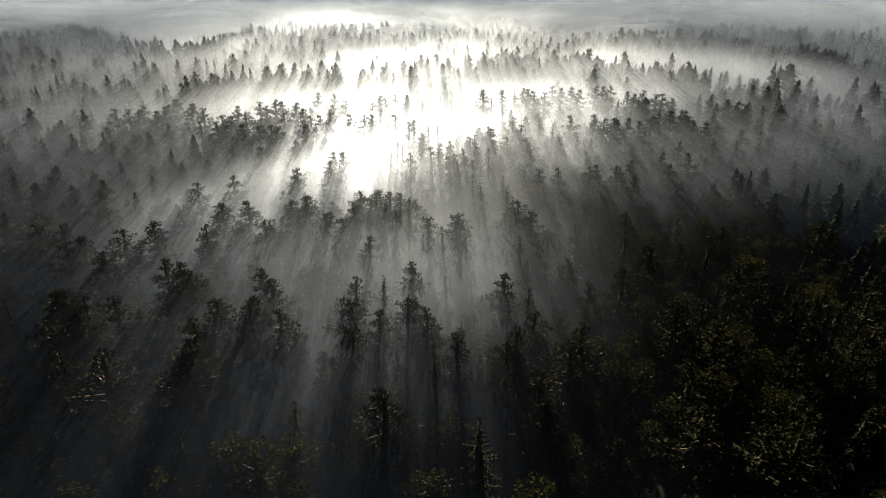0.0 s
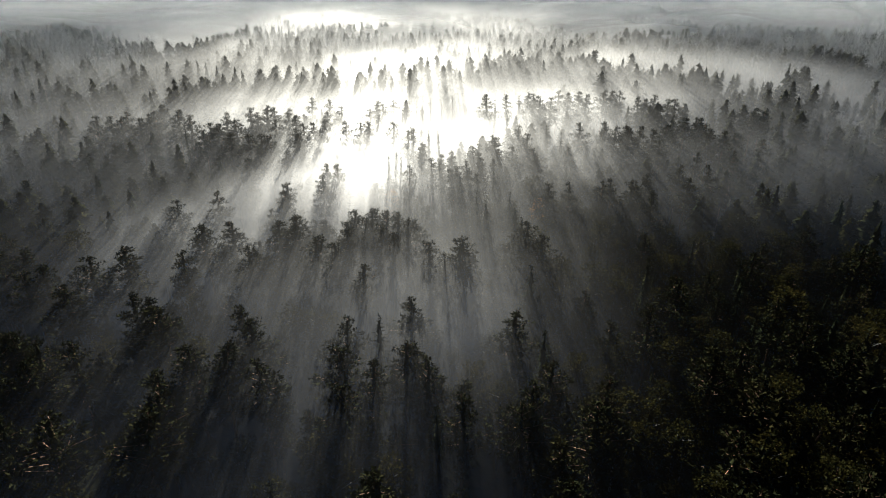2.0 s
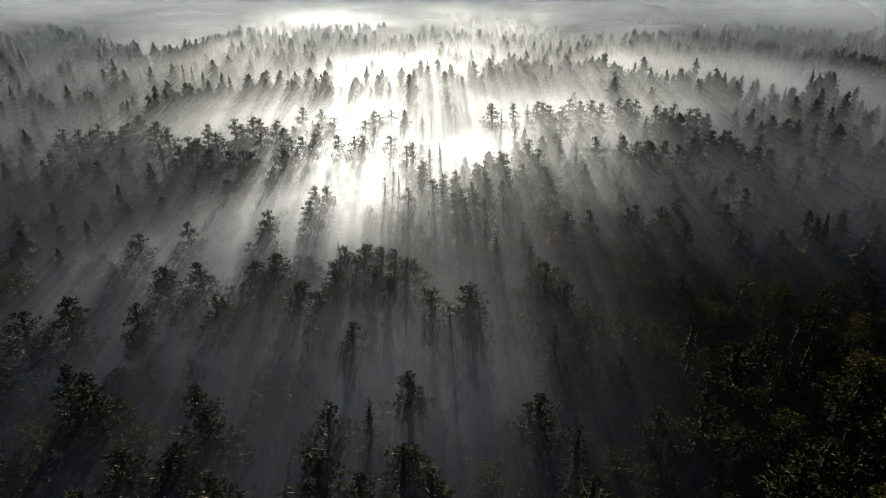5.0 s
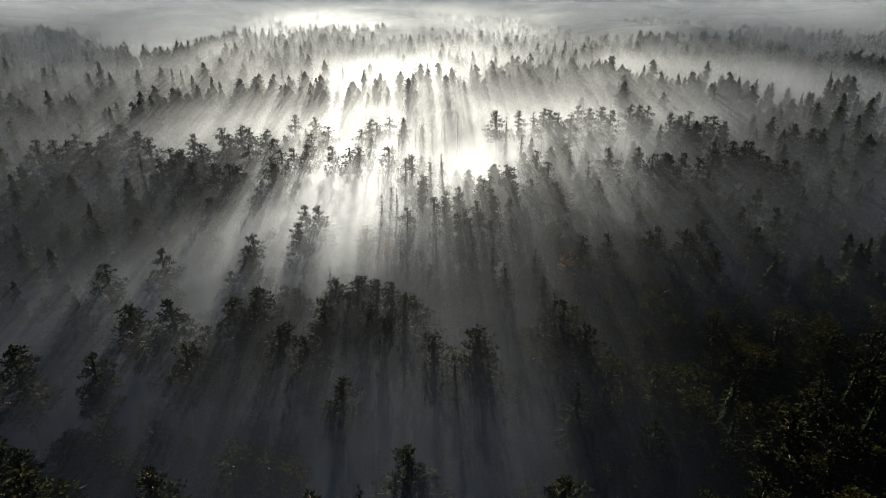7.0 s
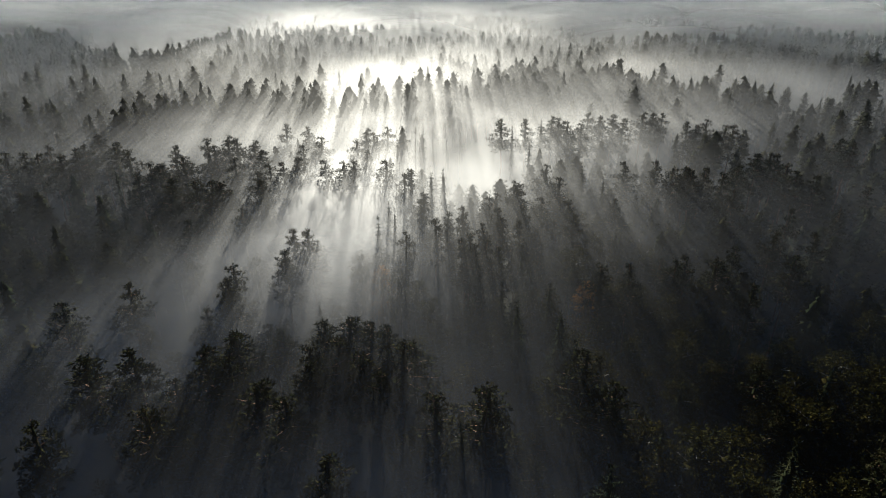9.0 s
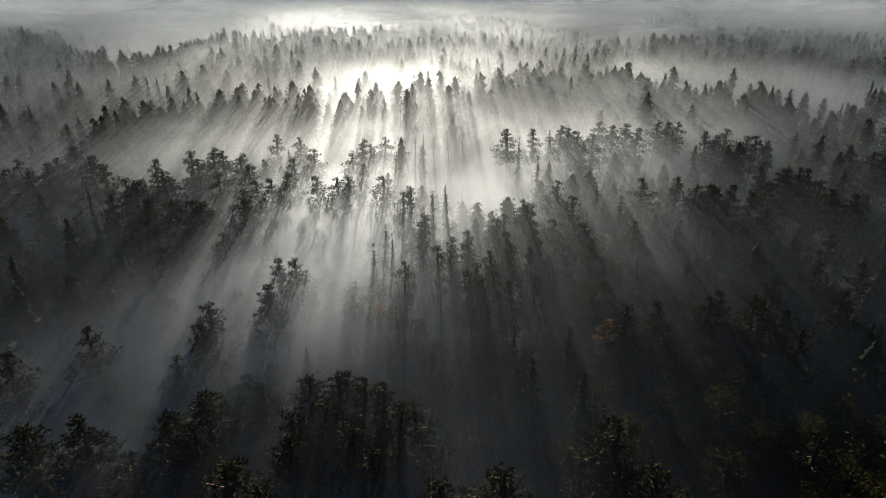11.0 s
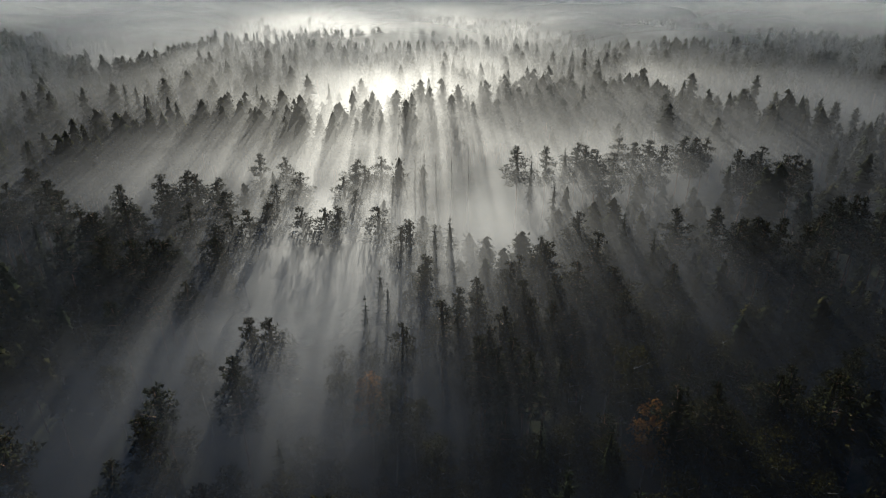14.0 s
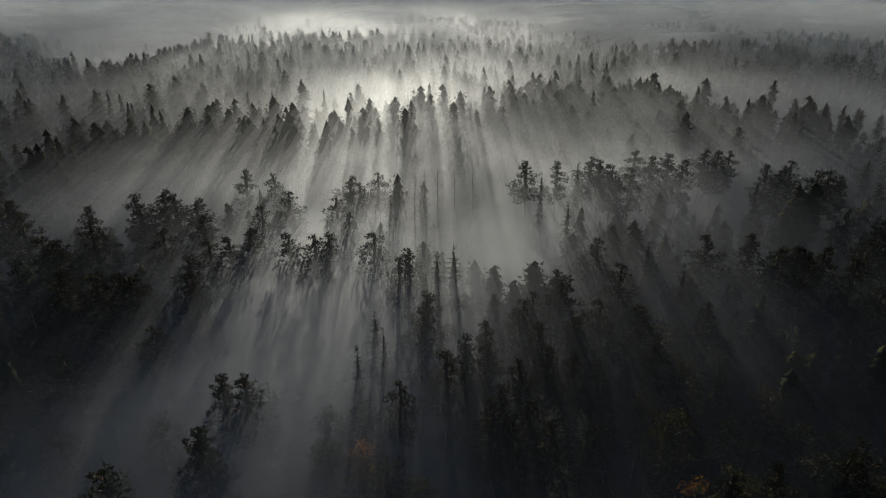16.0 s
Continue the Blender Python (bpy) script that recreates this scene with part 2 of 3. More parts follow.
def spruce_parts(rng, tall, fine=1.0, reach=1.0):
    zs = np.linspace(0, tall, 6)
    line = np.stack([0 * zs, 0 * zs, zs], 1)
    wood = [tube(line, 0.18 * (1 - zs / tall * 0.93), 6 if fine > 0.5 else 4)]
    leaf = []
    n = int(22 * max(fine, 0.4) ** 0.6)
    for i in range(n):
        f = 0.14 + 0.84 * (i + rng.uniform(-0.2, 0.2)) / n
        R = reach * (2.5 * (1 - f) ** 0.62 + 0.12)
        m = max(3, int(round((7 - 3 * f) * max(fine, 0.5))))
        for j in range(m):
            a = 2 * math.pi * (j + rng.uniform(-0.3, 0.3)) / m + i * 1.1
            r = R * rng.uniform(0.72, 1.18)
            way = np.array([math.cos(a), math.sin(a), 0.0])
            side = np.array([-way[1], way[0], 0.0])
            b = np.array([0, 0, f * tall])
            droop = 0.42 * r * (1 - f * 0.9)
            for s in range(5):
                u0, u1 = s / 5, (s + 1.3) / 5
                w = 0.55 * r * (1 - 0.6 * u0)
                p0 = b + way * r * u0 + (0, 0, -droop * u0 ** 1.3)
                p1 = b + way * r * u1 + (0, 0, -droop * u1 ** 1.3 + 0.08)
                sag = np.array([0, 0, -0.25 * w - rng.uniform(0, 0.25)])
                v = np.array([p0, p1 + side * w * rng.uniform(0.5, 0.9) + sag, p0 + (p1 - p0) * 0.55, p0, p1 - side * w * rng.uniform(0.5, 0.9) + sag, p0 + (p1 - p0) * 0.55])
                leaf.append((v, np.array([[0, 1, 2], [3, 5, 4]])))
    leaf.append(skirts(rng, 0.17 * tall, tall * 0.97, reach * 0.9, 13, 8, True))
    leaf.append(tufts(rng, (0, 0, tall * 0.985), (0.16, 0.16, 0.5), max(4, int(14 * fine)), 0.4, 0.07))
    return join(wood), join(leaf)


def birch_parts(rng, tall, fine=1.0, reach=1.0):
    zs = np.linspace(0, tall * 0.9, 6)
    line = np.stack([0.25 * np.sin(zs * 0.35), 0.2 * np.cos(zs * 0.3) - 0.2, zs], 1)
    wood = [tube(line, 0.16 * (1 - zs / tall * 0.9), 6 if fine > 0.5 else 4)]
    leaf = []
    n = int(30 * max(fine, 0.4))
    for i in range(n):
        f = 0.42 + 0.55 * (i + 0.5) / n
        u = (f - 0.42) / 0.55
        R = reach * 2.45 * math.sqrt(max(0.02, 1 - (2 * u - 0.85) ** 2 / 1.4)) * rng.uniform(0.55, 1.0)
        a = i * 2.4 + rng.uniform(-0.4, 0.4)
        base = np.array([0, 0, f * tall - 1.2])
        tip = np.array([R * math.cos(a), R * math.sin(a), f * tall])
        if fine > 0.3 and i % 2 == 0:
            wood.append(tube([base, (base + tip) / 2, tip], [0.05, 0.03, 0.01], 3))
        leaf.append(tufts(rng, tip, np.array([0.95, 0.95, 0.8]) * reach, int(66 * fine), 0.30, 0.15, out=0.3))
    leaf.append(skirts(rng, 0.40 * tall, tall * 0.93, reach * 1.0, 8, 8, False))
    return wood[0], join(leaf), join(wood[1:])


def bare_parts(rng, tall, fine=1.0, reach=1.0):
    zs = np.linspace(0, tall, 8)
    line = np.stack([0.1 * np.sin(zs * 0.4), 0.08 * np.cos(zs * 0.5), zs], 1)
    wood = [tube(line, 0.15 * (1 - zs / tall * 0.9), 6)]
    twig = []
    for i in range(34):
        f = 0.5 + 0.48 * i / 34
        b = np.array([0.1 * math.sin(f * tall * 0.4), 0, f * tall])
        a = i * 2.4 + rng.uniform(-0.4, 0.4)
        ln = reach * rng.uniform(0.5, 1.5) * (1.25 - 0.7 * f)
        way = np.array([math.cos(a), math.sin(a), rng.uniform(-0.1, 0.5)])
        tip = b + way * ln
        twig.append(tube([b, (b + tip) / 2 + (0, 0, 0.05), tip], [0.035, 0.022, 0.008], 3))
        for j in range(3):
            q = b + way * ln * (0.4 + 0.25 * j)
            twig.append(tube([q, q + rng.normal(size=3) * 0.3 + (0, 0, 0.1)], [0.015, 0.006], 3))
    return join(wood), join(twig)


# ---- lie of the land ----
def ground_z(x, y):
    x, y = np.asarray(x, float), np.asarray(y, float)
    u = np.clip((y - 95) / 320, 0, 1)
    z = 8.0 * u * u * (3 - 2 * u)
    z = z + 0.7 * np.sin(x * 0.031 + 1.0) * np.sin(y * 0.027) + 0.4 * np.sin(x * 0.08 + y * 0.05)
    far = np.clip((y - 1020) / 500, 0, 1)
    return z + 14 * far * far * (3 - 2 * far) * (1 + 0.5 * np.sin(x * 0.004 + 0.7))


def axis(*spans):
    return np.concatenate([np.arange(a, b, s) for a, b, s in spans])


def sheet(xs, ys, height):
    gx, gy = np.meshgrid(xs, ys)
    v = np.stack([gx, gy, height(gx, gy)], -1).reshape(-1, 3)
    nx, ny = len(xs), len(ys)
    i = (np.arange(ny - 1)[:, None] * nx + np.arange(nx - 1)[None]).ravel()
    return v, np.stack([i, i + 1, i + nx + 1, i + nx], 1)


WIDE = axis((-2600, -700, 190), (-700, -260, 44), (-260, 260, 6), (260, 700, 44), (700, 2601, 190))
DEEP = axis((-900, -60, 140), (-60, 460, 6), (460, 1500, 40), (1500, 3000, 150), (3000, 4600, 400))
ground = new("ground", mesh_of("ground", *sheet(WIDE, DEEP, ground_z), M_FLOOR))
tagged(ground, "dark mossy forest floor under drifting morning mist", "ground", kind="structure")


def inside(poly, x, y):
    hit = np.zeros(np.shape(x), bool)
    for (x0, y0), (x1, y1) in zip(poly, poly[1:] + poly[:1]):
        c = (y0 > y) != (y1 > y)
        hit ^= c & (x < (x1 - x0) * (y - y0) / (y1 - y0 + 1e-12) + x0)
    return hit


GLADES = [
    # the misty glade and its arm towards the lone pines
    [(-40, 178), (-36, 208), (-11, 207), (-4, 183), (1, 161), (-3, 147), (-18, 137), (-28, 136), (-38, 137), (-34, 190)],
    [(-38, 180), (-33, 142), (-42, 138), (-33, 122), (-40, 111), (-39, 95), (-44, 90), (-47, 104), (-60, 91), (-68, 105), (-57, 128), (-48, 145)],
    # the clearing with the bare pines, and the open strip that runs on from it
    [(3, 206), (0, 268), (24, 274), (43, 258), (128, 262), (128, 238), (43, 224), (31, 216), (18, 188)],
    # gaps behind the rows
    [(-100, 222), (-80, 227), (-78, 240), (-70, 258), (-58, 262), (-42, 252), (-30, 245), (-12, 257), (0, 262), (0, 235), (-10, 222), (-40, 224), (-70, 218)],
    [(78, 345), (151, 308), (194, 266), (223, 305), (176, 360), (104, 385)],
    [(-62, 372), (-26, 388), (-6, 368), (-12, 342), (-36, 326), (-48, 338)],
    # far fields
    [(-900, 720), (-400, 650), (-290, 575), (-225, 462), (-152, 394), (-122, 390), (-118, 440), (-112, 515), (-78, 545), (-17, 565),
     (-12, 700), (-10, 860), (-30, 1000), (-60, 1040), (-246, 1010), (-600, 1060), (-900, 1090)],
    [(183, 657), (254, 654), (183, 471), (160, 472), (165, 549)],
    [(300, 769), (800, 900), (800, 520), (322, 465), (311, 501), (293, 621), (254, 654)],
]


def glade(x, y):
    hit = np.zeros(np.shape(x), bool)
    for g in GLADES:
        hit |= inside(g, x, y)
    return hit


def spots(x0, x1, y0, y1, step, seed):
    rng = np.random.default_rng(seed)
    gx, gy = np.meshgrid(np.arange(x0, x1, step), np.arange(y0, y1, step))
    x = (gx + rng.uniform(-0.45, 0.45, gx.shape) * step).ravel()
    y = (gy + rng.uniform(-0.45, 0.45, gy.shape) * step).ravel()
    warp = np.where(y > 450, 16.0, 3.5)
    edge = glade(x + warp * np.sin(y * 0.11 + x * 0.05), y + warp * np.sin(x * 0.13 - y * 0.04))
    keep = (~edge | (y > 450) & (rng.random(len(x)) < 0.05)) & (rng.random(len(x)) > 0.12)
    return x[keep], y[keep], rng


# ---- the trees that stand near: things of their own ----
def part(name, me, parent, label=""):
    ob = new(name, me)
    ob.parent = parent
    if label:
        ob["label"] = label
    return ob


KINDS = {
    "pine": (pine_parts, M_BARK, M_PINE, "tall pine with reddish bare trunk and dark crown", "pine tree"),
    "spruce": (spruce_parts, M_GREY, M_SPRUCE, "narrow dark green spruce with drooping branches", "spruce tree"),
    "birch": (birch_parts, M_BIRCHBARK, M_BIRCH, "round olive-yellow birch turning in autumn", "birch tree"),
    "rusty_birch": (birch_parts, M_BIRCHBARK, M_RUST, "rusty orange autumn birch rising from the mist", "birch tree"),
    "bare_pine": (bare_parts, M_GREY, M_GREY, "thin nearly bare dead pine with short twigs", "dead tree"),
}
MODELS, USED = {}, set()


def model(kind, i):
    if (kind, i) not in MODELS:
        rng = np.random.default_rng(sum(ord(ch) for ch in kind) * 13 + i)
        build, wood, leaf = KINDS[kind][:3]
        made = build(rng, 20.0, 1.0, rng.uniform(0.9, 1.15))
        coats = (("trunk", wood), ("crown", leaf), ("branches", wood))
        MODELS[kind, i] = [(name, mesh_of(kind + "_" + name, *vf, coat)) for (name, coat), vf in zip(coats, made)]
    return MODELS[kind, i]


def tree(kind, x, y, top, turn, wide=1.0, i=0):
    """A tree whose tip reaches the height top."""
    z = float(ground_z(x, y)) - 0.15
    s = (top - z) / 20.0
    root = new(kind + "_tree", None)
    root.empty_display_size = 0.5
    for name, me in model(kind, i):
        ob = part(name, me, root)
        if name == "branches":
            ob["kind"] = "stuff"
    root.matrix_basis = Matrix.Translation((x, y, z)) @ Matrix.Rotation(turn, 4, "Z") @ Matrix.Diagonal((wide * s, wide * s, s, 1))
    tagged(root, KINDS[kind][3], KINDS[kind][4], group=kind + " trees")
    return root


def mixture(x, y):
    """Which kind grows where: patches of pine, spruce and birch."""
    n = noise.noise(Vector((x * 0.02, y * 0.02, 3.3)))
    m = noise.noise(Vector((x * 0.035, y * 0.035, 9.1)))
    r = random.random()
    if m > 0.2 and r < 0.42:
        return "birch"
    return "pine" if r < 0.36 + 0.2 * n else "spruce" if r < 0.58 else "birch"


placed = []
rng = np.random.default_rng(7)
TALL = {"pine": 21.0, "spruce": 20.5, "birch": 16.5, "rusty_birch": 16.0, "bare_pine": 22.0}


def grove(kind, at):
    """Trees that stand out by themselves, each at its place in the plan."""
    for a, b in at:
        taller = 1.5 if b > 175 and "birch" not in kind else 0.0
        top = float(ground_z(a, b)) + TALL[kind] + taller
        slim = 1.15 if b > 168 else 1.0
        tree(kind, a, b, top, rng.uniform(0, 6.28), slim * (1.3 if b < 130 else 1.0) * rng.uniform(0.85, 1.3), int(rng.integers(4)))
        placed.append((a, b))


grove("pine", [
    (34.5, 46.2), (38, 46.7), (40.9, 49.5), (30.8, 50.3), (13.3, 53.2), (32.6, 59), (-29.4, 62.6), (-39.5, 63.1), (10.4, 64.2),
    (-44.8, 64.7), (12, 65.9), (-29.2, 66.3), (20.8, 66.8), (39.7, 66.8), (-8.7, 66.9), (15.3, 70.9), (-30.3, 71.2), (36.1, 71.6),
    (-6.3, 72.1), (52.7, 72.9), (-19.5, 73.2), (-50.9, 73.5), (-9.7, 74.3), (-48.6, 74.5), (-25.2, 75.6), (-28.8, 76.6), (-2.4, 76.6),
    (-49.4, 78.7), (-45.3, 79), (52.2, 79.3), (-54.3, 80), (-10.2, 81.6), (-22.2, 81.8), (-53.2, 82.2), (12.4, 83.6), (32.1, 83.6),
])
grove("pine", [
    (-36, 86.1), (-25.3, 86.5), (-39.2, 88.2), (-42.1, 89.9), (39.6, 91), (-53.9, 94.8), (-62.2, 99.5), (-61.6, 102.6), (-54, 103),
    (-40.3, 105.3), (-50.6, 106.2), (6.8, 106.9), (-67.9, 107.2), (21.1, 108), (-30.2, 108.4), (1.9, 108.4), (-14.6, 109.4), (8.1, 109.6),
    (-73.4, 109.7), (-19.6, 112.2), (20.5, 115), (-13.9, 115.7), (-23.6, 117), (-7.2, 118.1), (-40.7, 118.3), (-27.3, 118.4), (-35.3, 118.6),
    (-13.7, 119.2), (-2.7, 120.6), (-10.6, 122), (-4.2, 123.9), (-24.5, 124.1), (-6.4, 124.9), (-12.8, 126.2), (-10.1, 126.8), (-49.5, 129.6),
])
grove("pine", [
    (-3.9, 52.8), (18.2, 61.9), (4.4, 64.4), (1.1, 72.9), (-0.9, 88.1), (-9.7, 100.6), (-5.3, 114),
    (50.1, 132.9), (-44.1, 136.5), (-29.2, 138.4), (29.1, 139.7), (34.4, 141), (42.4, 142.7), (62, 142.9), (-29.5, 143), (49, 143.1),
    (44.6, 143.3), (53.6, 146.3), (13.8, 147), (-22.6, 147.1), (9.9, 148.4), (70.8, 150.3), (8.2, 150.6), (11.2, 151.1), (63.4, 151.4),
    (8.8, 153.9), (-2.3, 154.9), (-22.8, 155.9), (-19.9, 156.5), (12.2, 158.6), (19.1, 160.1), (15.7, 160.1), (3.2, 160.8), (82.3, 160.9),
    (-42.4, 161.7), (8.8, 161.7), (72.2, 161.7), (29.9, 163), (5.5, 163.2), (15.5, 165.4), (20.5, 167.4), (-35.1, 167.7), (9, 167.7),
])
grove("pine", [
    (0.2, 169.2), (41.1, 170.7), (66.1, 171), (31.5, 171.4), (-41.9, 171.6), (14.7, 171.9), (26.1, 171.9), (96, 173), (1.1, 173.6),
    (16.2, 174.1), (85.8, 175.2), (20.6, 176.9), (-41.6, 177.6), (66.6, 178.1), (-52.4, 178.9), (-32.9, 178.9), (-44, 179.6), (30.8, 179.6),
    (-47.8, 179.7), (84.5, 179.7), (20.8, 180.2), (61.2, 181), (63.9, 182.7), (-35.4, 182.9), (56.9, 183.5), (-61, 183.6), (-3.3, 183.8),
    (61.1, 183.9), (85.2, 184.4), (72.2, 184.5), (-1.6, 186.7), (29.6, 188.7), (-33.4, 188.9), (56.1, 188.9), (48.6, 189.1), (-30.7, 190),
])
grove("pine", [
    (-60.1, 190.9), (-15, 191), (-21.2, 191.7), (-17.5, 191.8), (-6.9, 191.8), (81.5, 192), (86.5, 192), (-62.2, 192.6), (-43.3, 193.9),
    (-28.4, 194.4), (85.8, 194.6), (-84.3, 195.4), (-56.3, 196.3), (-97.2, 197), (-90.6, 197.1), (-38.4, 198.2), (-94.1, 198.6), (109.6, 199.9),
    (-13, 201.3), (-84.2, 202), (-72, 202.7), (-28.4, 202.8), (108.4, 202.8), (-50.7, 204.1), (-61.5, 205.1), (-92.3, 205.5), (-84.4, 206.7),
    (-42.3, 206.9), (-77.9, 208.3), (-15.9, 209.5), (-25, 210.3), (-46.6, 210.6), (-55.4, 211.5), (-50.3, 212), (-85.5, 217.6), (-11.8, 218),
])
grove("pine", [
    (-14.7, 220.3), (89.9, 220.9), (46.1, 221.4), (87.1, 221.4), (79.1, 222.3), (-30.2, 222.6), (-37, 223.5), (-8.6, 224.7), (43.5, 224.7),
    (78.8, 225.7), (84.3, 226.5), (41.7, 228.1), (31.5, 228.2), (24.7, 228.7), (39.1, 229.4), (60.2, 229.5), (55.1, 232.9), (58.7, 233.2),
    (51.6, 236.4), (75.1, 236.8), (72.5, 237.1), (68.9, 237.3),
])
grove("spruce", [
    (5.7, 48.7), (1.4, 63.3), (16, 78.3), (-5.9, 83.5), (17.6, 97.2), (4, 103.6),
    (19.4, 118.1), (19.2, 125.4), (13.6, 128.4), (19.4, 134), (12.2, 134.2), (9.3, 144.5), (17.6, 148.3), (5.1, 158.1), (-7.8, 161.3),
    (-4.8, 165.3), (-6.1, 169.3), (40.6, 179.7), (2.8, 184.3), (-67.6, 187.1), (5.7, 187.7), (38.1, 188.1), (28.6, 205.3), (-5.3, 209.7),
])
grove("spruce", [
    (26.6, 221.4), (35.8, 226.7),
])
grove("birch", [
    (16.8, 50.5), (-14.1, 51.4), (-21.1, 52.6), (30, 57), (44, 58.1), (-8.8, 59), (52.1, 63.7), (20.1, 63.9), (29, 64.5),
    (-10.7, 64.6), (24.9, 64.8), (45.8, 66.3), (24.5, 70.7), (30.1, 71.5), (-41.1, 78.5), (-40.6, 85.2), (-13.7, 91.3), (-16.1, 92.4),
    (-19.9, 93.4), (33.1, 99.6), (30.5, 105.7), (1.5, 105.8), (-1.9, 108.1), (-26.1, 108.9), (-21.7, 110), (-29.6, 113.3), (-37.6, 117.4),
    (56.9, 121.3), (-49.6, 121.5), (-52.7, 123.7), (-58, 127.6), (70.5, 128.5), (68.2, 130.5), (20.3, 136.9), (1.5, 137.7), (12, 137.9),
])
grove("birch", [
    (2.9, 54.4), (-6.6, 65.8), (6.9, 78), (4.7, 109.5),
    (40.9, 138.1), (15.6, 138.6), (36.7, 141.5), (46.6, 142), (31.2, 142.9), (33.9, 143.3), (-0.6, 144.2), (-32.2, 145.9), (-3.6, 146.7),
    (46.1, 149.7), (-10.4, 149.9), (19.6, 151.6), (-40.3, 152.8), (-30, 154.6), (-11.1, 155), (-6.8, 155.3), (27.1, 157.5), (43.1, 157.5),
    (-19.7, 159.8), (-47.4, 162.8), (-54.3, 163.4), (35, 164.1), (40.4, 165.1), (-52.1, 167.6), (-55.9, 173.8),
])
grove("rusty_birch", [
    (28.1, 143.1), (-6.8, 149.8),
])
grove("bare_pine", [
    (-4.6, 205.9), (-0.7, 219), (4.2, 221.2), (1.4, 222), (12, 223.8), (8.1, 225.5),
])

# the closed wood between them, a little lower
x, y, rng = spots(-175, 175, 42, 196, 4.5, 5)
known = np.array(placed)
aside = {"pine": [], "spruce": [], "birch": []}
for a, b in zip(x, y):
    if abs(a) > 32 + 0.70 * (b - 10) or np.min((known[:, 0] - a) ** 2 + (known[:, 1] - b) ** 2) < 3.0 ** 2:
        continue
    k = mixture(a, b)
    if b > 125 and abs(a) > 44 or b > 165 or abs(a) > 82:
        aside[k].append((a, b))
        continue
    top = float(ground_z(a, b)) + {"pine": 17.0, "spruce": 16.5, "birch": 15.0}[k] + rng.normal() * 1.6
    top -= 3.5 * math.exp(-((a + 10) / 30) ** 2 - ((b - 108) / 42) ** 2)
    tree(k, a, b, top, rng.uniform(0, 6.28), rng.uniform(1.0, 1.5), int(rng.integers(4)))
NEAR_END = 196


# ---- the wood farther off ----
def stand(name, label, kinds, x, y, rng, fine, seed, wide=1.0, tall=1.0):
    """A joined mass of trees, one object for wood and leaf of each kind."""
    for kind in kinds:
        build, wood, leaf = KINDS[kind][:3]
        sel = kinds[kind](x, y)
        forms = [MASSED[kind](np.random.default_rng(seed + i), 20.0, fine, 1.1) for i in range(6)]
        tw, cw = [], []
        for a, b in zip(x[sel], y[sel]):
            z = float(ground_z(a, b)) - 0.2
            s = (1.02 if kind != "birch" else 0.85) * rng.uniform(0.66, 1.17) * tall
            w = s * wide * rng.uniform(0.75, 1.4)
            t = rng.uniform(0, 6.28)
            c, q = math.cos(t), math.sin(t)
            (tv, tf), (cv, cf) = forms[rng.integers(6)]
            turn = np.array([[c * w, q * w, 0], [-q * w, c * w, 0], [0, 0, s]])
            tw.append((tv @ turn + (a, b, z), tf))
            cw.append((cv @ turn + (a, b, z), cf))
        if not tw:
            continue
        ob = new(name + "_" + kind + "s", mesh_of(name, *join(cw), leaf))
        tagged(ob, label + " " + kind + "s half sunk in mist", "forest", kind="stuff")
        part("trunks", mesh_of("trunks", *join(tw), wood), ob)["kind"] = "stuff"


def share(lo, hi):
    return lambda x, y: (lambda h: (h >= lo) & (h < hi))((np.abs(np.sin(x * 12.9898 + y * 78.233) * 43758.5453) % 1.0))


MIX = {"pine": share(0, 0.66), "spruce": share(0.66, 0.84), "birch": share(0.84, 1.01)}
x, y, rng = spots(-330, 340, NEAR_END, 470, 5.8, 11)
sel = (np.abs(x) < 60 + 0.66 * y) & np.array([np.min((known[:, 0] - a) ** 2 + (known[:, 1] - b) ** 2) > 3.3 ** 2 for a, b in zip(x, y)])
deep = y < 330
for k, at in aside.items():
    at = np.array(at)
    stand("side_wood", "shaded stand of", {k: share(0, 1.01)}, at[:, 0], at[:, 1], rng, 1.0, 30, 1.1, 0.88)
chosen = rng.random(len(x)) < 0.42            # the taller ones, which stand clear of the rest
for name, label, where, fine, wide, tall in (
        ("middle_wood", "backlit stand of tall", sel & deep & chosen, 0.8, 0.95, 1.02),
        ("middle_thicket", "shaded lower growth of", sel & deep & ~chosen, 0.45, 1.15, 0.74),
        ("outer_wood", "backlit distant stand of tall", sel & ~deep & chosen, 0.5, 1.0, 1.0),
        ("outer_thicket", "shaded distant growth of", sel & ~deep & ~chosen, 0.3, 1.2, 0.8)):
    stand(name, label, MIX, x[where], y[where], rng, fine, 40, wide, tall)
RIDGES = {          # the wooded crests that stand out in rows, and how many rows deep
    "ridge_wood": ([(-96, 226), (-84, 240), (-80, 258), (-71, 266), (-58, 269), (-42, 260), (-33, 251), (-21, 258), (-13, 267), (6, 274), (25, 279),
                    (35, 286), (49, 304), (69, 312), (86, 317), (96, 290), (108, 278), (132, 268)], 6),
    "hill_wood": ([(150, 440), (186, 426), (196, 393), (207, 365), (213, 335), (212, 290)], 5),
    "field_edge_wood": ([(-300, 560), (-221, 438), (-152, 372), (-124, 368), (-133, 434), (-129, 501), (-78, 522), (-17, 539)], 3)}
